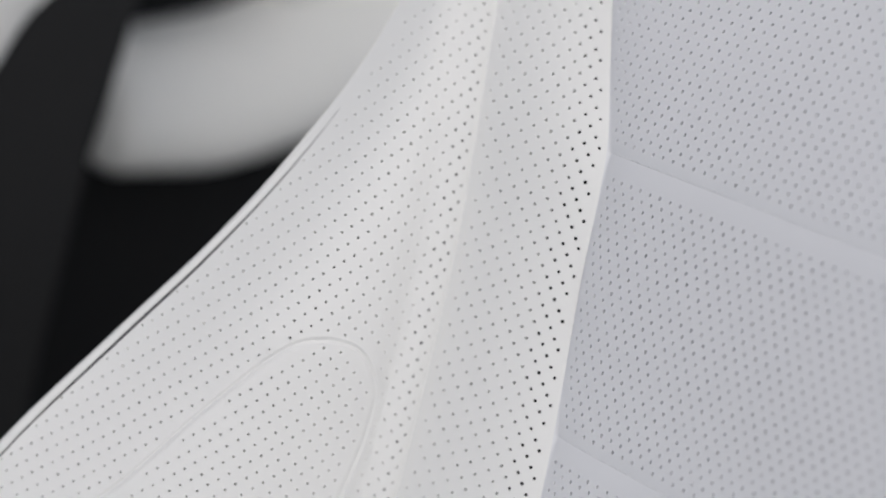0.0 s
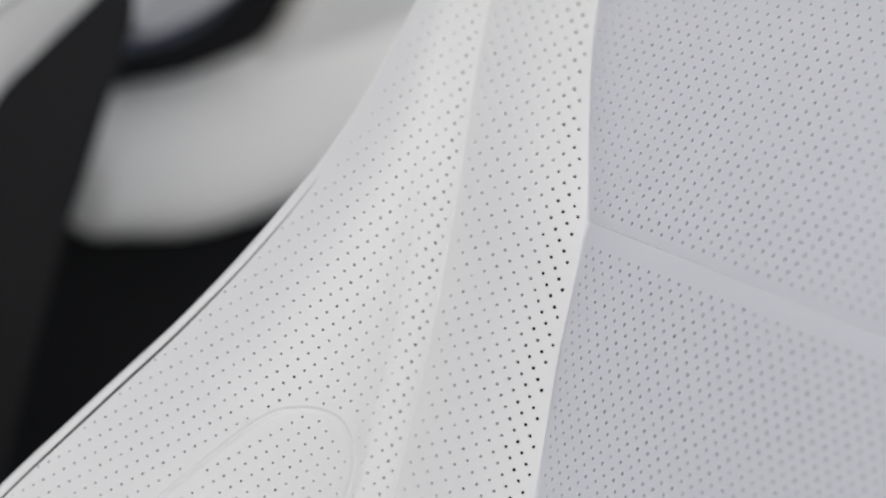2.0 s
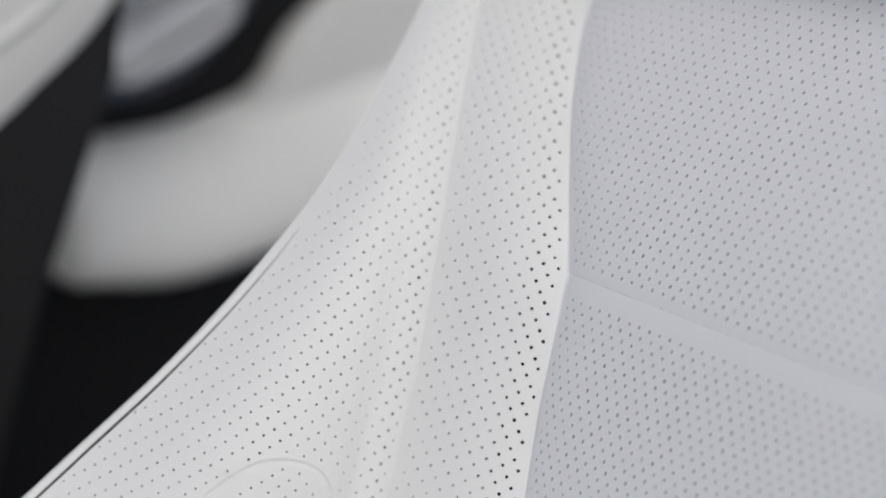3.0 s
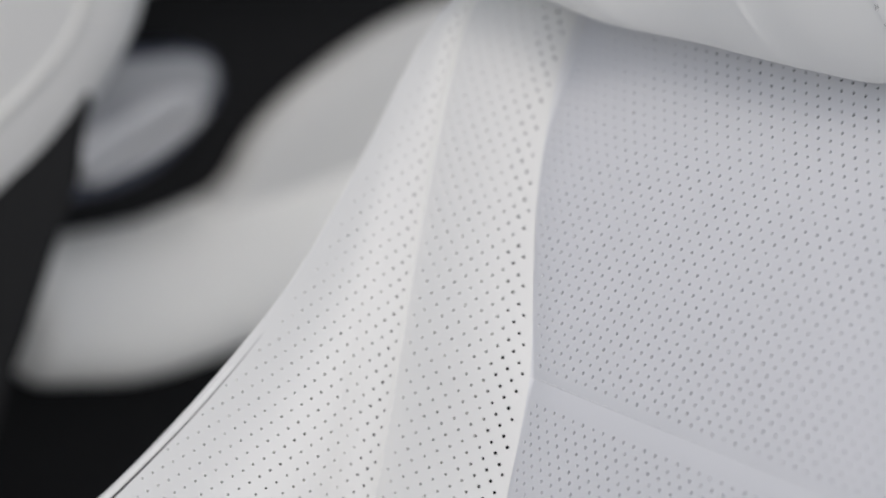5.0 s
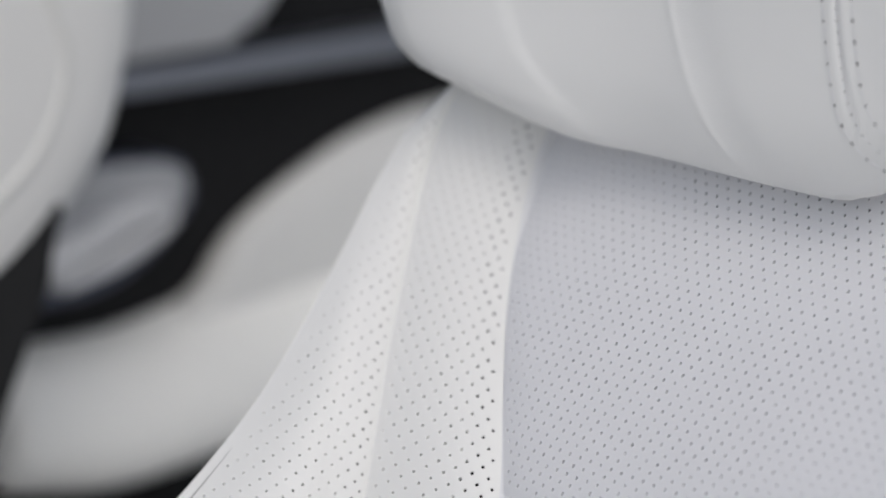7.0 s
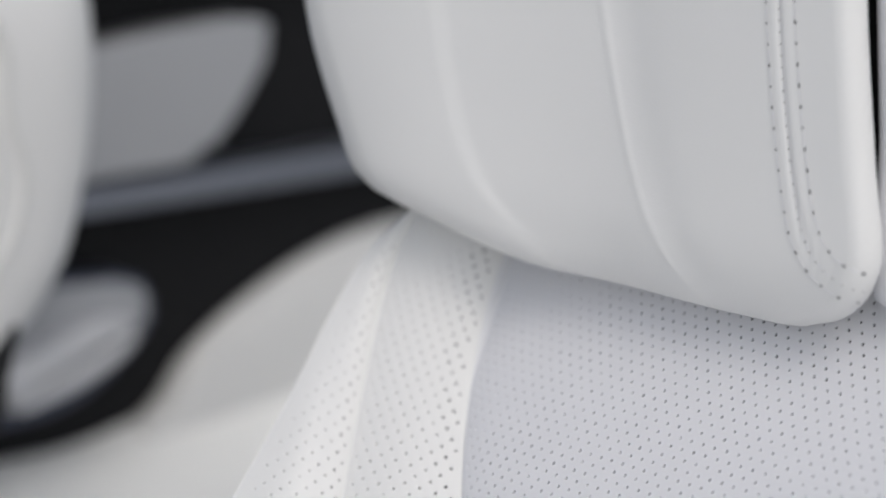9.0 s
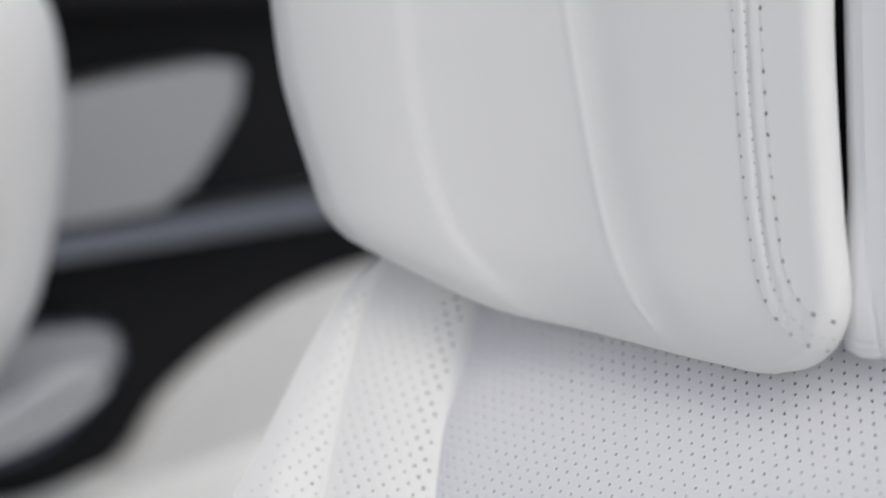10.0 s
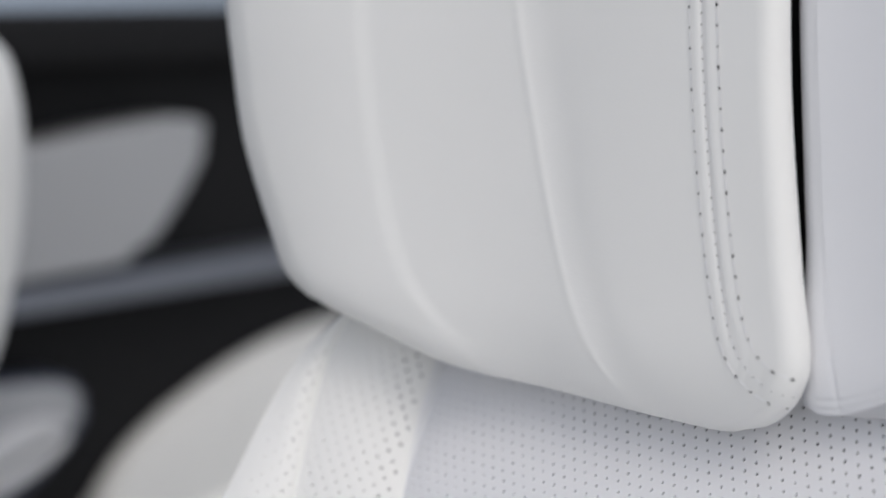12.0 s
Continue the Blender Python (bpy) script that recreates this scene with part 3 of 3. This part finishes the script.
slab("inner_panel", [(-0.5, 0.06), (0.9, 0.06), (0.9, 0.885), (-0.5, 0.885)], DOOR_U - 0.06, DOOR_U - 0.03, 0.01, BLACK, door, "black soft-touch door lining")


def bar(name, s0, s1, top, bottom, slant, u0, u1, mat, parent, label, round_end=0.014, tilt=0.0, square=(0.55, 0.75)):
    """A padded bar along the door: rounded section between top(s) and bottom(s), its front end slanted."""
    verts, faces, n = [], [], 28
    runs = [s0 + round_end * (1 - math.cos(math.pi / 2 * k / 6)) for k in range(7)] + steps(s0 + round_end, s1, 0.008)[1:]
    for i, q in enumerate(runs):
        shrink = math.sin(math.acos(max(0.0, 1 - (q - s0) / round_end))) if q < s0 + round_end else 1.0
        zt, zb = top(q), bottom(q)
        zc, hz, hu = (zt + zb) / 2, (zt - zb) / 2, (u1 - u0) / 2
        hz, hu = hz - round_end * 0.6 * (1 - shrink), hu - round_end * (1 - shrink)
        for k in range(n):
            g = 2 * math.pi * k / n
            c, d = math.cos(g), math.sin(g)
            z = zc + hz * math.copysign(abs(d) ** square[0], d)
            verts.append(door_at(q + slant * (z - zc), z, (u0 + u1) / 2 - tilt * (z - zc) + hu * math.copysign(abs(c) ** square[1], c)))
    for i in range(len(runs) - 1):
        for k in range(n):
            k2 = (k + 1) % n
            faces.append((i * n + k, i * n + k2, (i + 1) * n + k2, (i + 1) * n + k))
    faces += [tuple(range(n))[::-1], tuple((len(runs) - 1) * n + k for k in range(n))]
    return mesh_part(name, verts, faces, mat, parent, label)


rest_top = curve((0.08, 0.628), (0.11, 0.627), (0.16, 0.624), (0.21, 0.630), (0.32, 0.640), (0.60, 0.651))
rest_low = curve((0.08, 0.574), (0.11, 0.567), (0.16, 0.556), (0.22, 0.556), (0.32, 0.560), (0.60, 0.569))
bar("armrest", 0.090, 0.62, rest_top, rest_low, 0.48, DOOR_U - 0.040, DOOR_U + 0.016, VINYL, door, "padded white armrest", tilt=0.6, square=(1.0, 1.0))
pull_top = curve((0.214, 0.626), (0.235, 0.638), (0.248, 0.654), (0.271, 0.670), (0.308, 0.687), (0.350, 0.701), (0.402, 0.709), (0.60, 0.714))
pull_low = curve((0.196, 0.606), (0.25, 0.608), (0.60, 0.616))
bar("pull_panel", 0.214, 0.62, pull_top, pull_low, 0.0, DOOR_U - 0.034, DOOR_U - 0.012, PALE, door,
    "pale padded panel sweeping up from the armrest", 0.006, tilt=0.15)
handle_bezel = [(0.100, 0.720), (0.171, 0.7175), (0.203, 0.713), (0.2165, 0.702), (0.213, 0.686), (0.194, 0.6685), (0.168, 0.655), (0.138, 0.651), (0.098, 0.66)]
bezel = slab("handle_bezel", smooth_loop(handle_bezel, 5), DOOR_U - 0.032, DOOR_U - 0.008, 0.004, BEZEL, door, "dark satin metal bezel")
cup = [(0.108, 0.7165), (0.171, 0.7145), (0.200, 0.7105), (0.2115, 0.701), (0.206, 0.689), (0.188, 0.677), (0.150, 0.681), (0.110, 0.69)]
slab("handle_cup", smooth_loop(cup, 5), DOOR_U - 0.012, DOOR_U - 0.004, 0.004, INSERT, bezel, "satin metal cup behind the lever", 4)
lever = [(0.118, 0.682), (0.150, 0.693), (0.178, 0.697), (0.196, 0.694), (0.186, 0.681), (0.162, 0.670), (0.138, 0.665), (0.118, 0.664)]
slab("door_handle", smooth_loop(lever, 5), DOOR_U - 0.006, DOOR_U + 0.010, 0.007, SATIN, door, "satin chrome pull handle", 5)
slab("belt_trim", [(-0.3, 0.7495), (0.8, 0.7475), (0.8, 0.7615), (-0.3, 0.7635)], DOOR_U - 0.034, DOOR_U, 0.003, GREY, door, "satin grey trim strip")
blade = [(0.05, 0.818), (0.177, 0.830), (0.226, 0.836), (0.276, 0.839), (0.2905, 0.833), (0.277, 0.807), (0.254, 0.7805), (0.238, 0.7705), (0.206, 0.769), (0.05, 0.771)]
slab("upper_insert", smooth_loop(blade, 4), DOOR_U - 0.032, DOOR_U + 0.002, 0.006, INSERT, door, "grey upper insert")
slab("window_sill", [(-0.5, 0.868), (0.9, 0.868), (0.9, 0.895), (-0.5, 0.893)], DOOR_U - 0.034, DOOR_U, 0.008, BLACK, door, "black window sill")
pane = slab("window_pane", [(-0.5, 0.886), (0.9, 0.886), (0.9, 1.25), (-0.5, 1.25)], DOOR_U - 0.050, DOOR_U - 0.045, 0, GLASS, door, "tinted window glass", )
pane.visible_shadow = False

# ---- pillar between the doors, with its padded cover ----
pillar = thing("door_pillar", tuple(door_at(-0.06, 0.0, -0.32)), "dark door pillar with a white padded cover", "pillar")
trim = [(-0.16, 0.0), (-0.16, 0.86), (0.03, 0.86), (0.062, 0.80), (0.060, 0.735), (0.050, 0.708), (0.038, 0.684), (0.021, 0.648), (0.010, 0.627),
        (-0.003, 0.595), (-0.018, 0.558), (-0.030, 0.525), (-0.050, 0.470), (-0.09, 0.30), (-0.10, 0.0)]
slab("lower_trim", trim, -0.345, -0.288, 0.006, DARK, pillar, "dark grey plastic trim")
cover = [(-0.10, 0.894), (0.05, 0.897), (0.086, 0.891), (0.096, 0.872), (0.098, 0.845), (0.096, 0.815), (0.090, 0.788), (0.081, 0.761),
         (0.066, 0.740), (0.042, 0.714), (0.019, 0.695), (-0.007, 0.679), (-0.04, 0.659), (-0.10, 0.630)]


def cushion(name, outline, u0, swell, mat, parent, label):
    """A padded form: the outline's edge rolls up into a full, smooth face."""
    loop = smooth_loop(outline, 6)
    mid = sum(loop) / len(loop)
    rings = [1.0, 0.995, 0.98, 0.95, 0.91, 0.86, 0.80, 0.72, 0.6, 0.45, 0.25]
    verts, faces, n = [door_at(*p, u0 - 0.03) for p in loop], [], len(loop)
    for f in rings:
        verts += [door_at(*(mid + (p - mid) * f), u0 + swell * math.sqrt(1 - f**5)) for p in loop]
    for j in range(len(rings)):
        for k in range(n):
            k2 = (k + 1) % n
            faces.append((j * n + k, j * n + k2, (j + 1) * n + k2, (j + 1) * n + k))
    faces += [tuple(range(n))[::-1], tuple(len(rings) * n + k for k in range(n))]
    return mesh_part(name, verts, faces, mat, parent, label)


cushion("padded_cover", [(p + 0.009, q) for p, q in cover], -0.312, 0.026, LEATHER, pillar, "white leather padded cover")
welt = open_line([(0.030, 0.880), (0.050, 0.855), (0.052, 0.825), (0.058, 0.805), (0.058, 0.794), (0.054, 0.780), (0.044, 0.763), (0.028, 0.749), (0.0, 0.733), (-0.06, 0.712)], 6)
tube("cover_seam", [door_at(s + 0.002, z, -0.2872) for s, z in welt], 0.0028, PALE, pillar, "grey welted seam")

# ---- floor of the cabin, and a pale ground added to bounce light ----
bm = bmesh.new()
bmesh.ops.create_grid(bm, x_segments=30, y_segments=30, size=0.75)
for v in bm.verts:
    v.co.z = 0.004 * noise.noise(v.co * 3.0) - 0.004
    v.co = Vector((v.co.x * 1.1, v.co.y, v.co.z))
turned = Matrix.Translation(door_at(0.0, 0.0, DOOR_U + 0.72)) @ frame_m
bmesh.ops.transform(bm, verts=bm.verts, matrix=turned)
floor = bm_part("floor", bm, CARPET, None)
tagged(floor, "black carpet on the cabin floor", "floor", kind="structure")
# pale reflector ground, added to lift the headrest from below
BOUNCE = material("pale_bounce_ground", (0.55, 0.55, 0.545), 0.85, grain=0.6, grain_size=0.02, mottle=0.15, mottle_size=0.6)
bm = bmesh.new()
bmesh.ops.create_grid(bm, x_segments=60, y_segments=60, size=1.0)
for v in bm.verts:
    r = max(abs(v.co.x), abs(v.co.y))
    v.co = Vector((v.co.x * (3 + 400 * r**4), v.co.y * (3 + 400 * r**4), -0.30))
ground = bm_part("ground", bm, BOUNCE, None)
tagged(ground, "added pale ground that bounces light onto the seat", "ground", kind="structure")
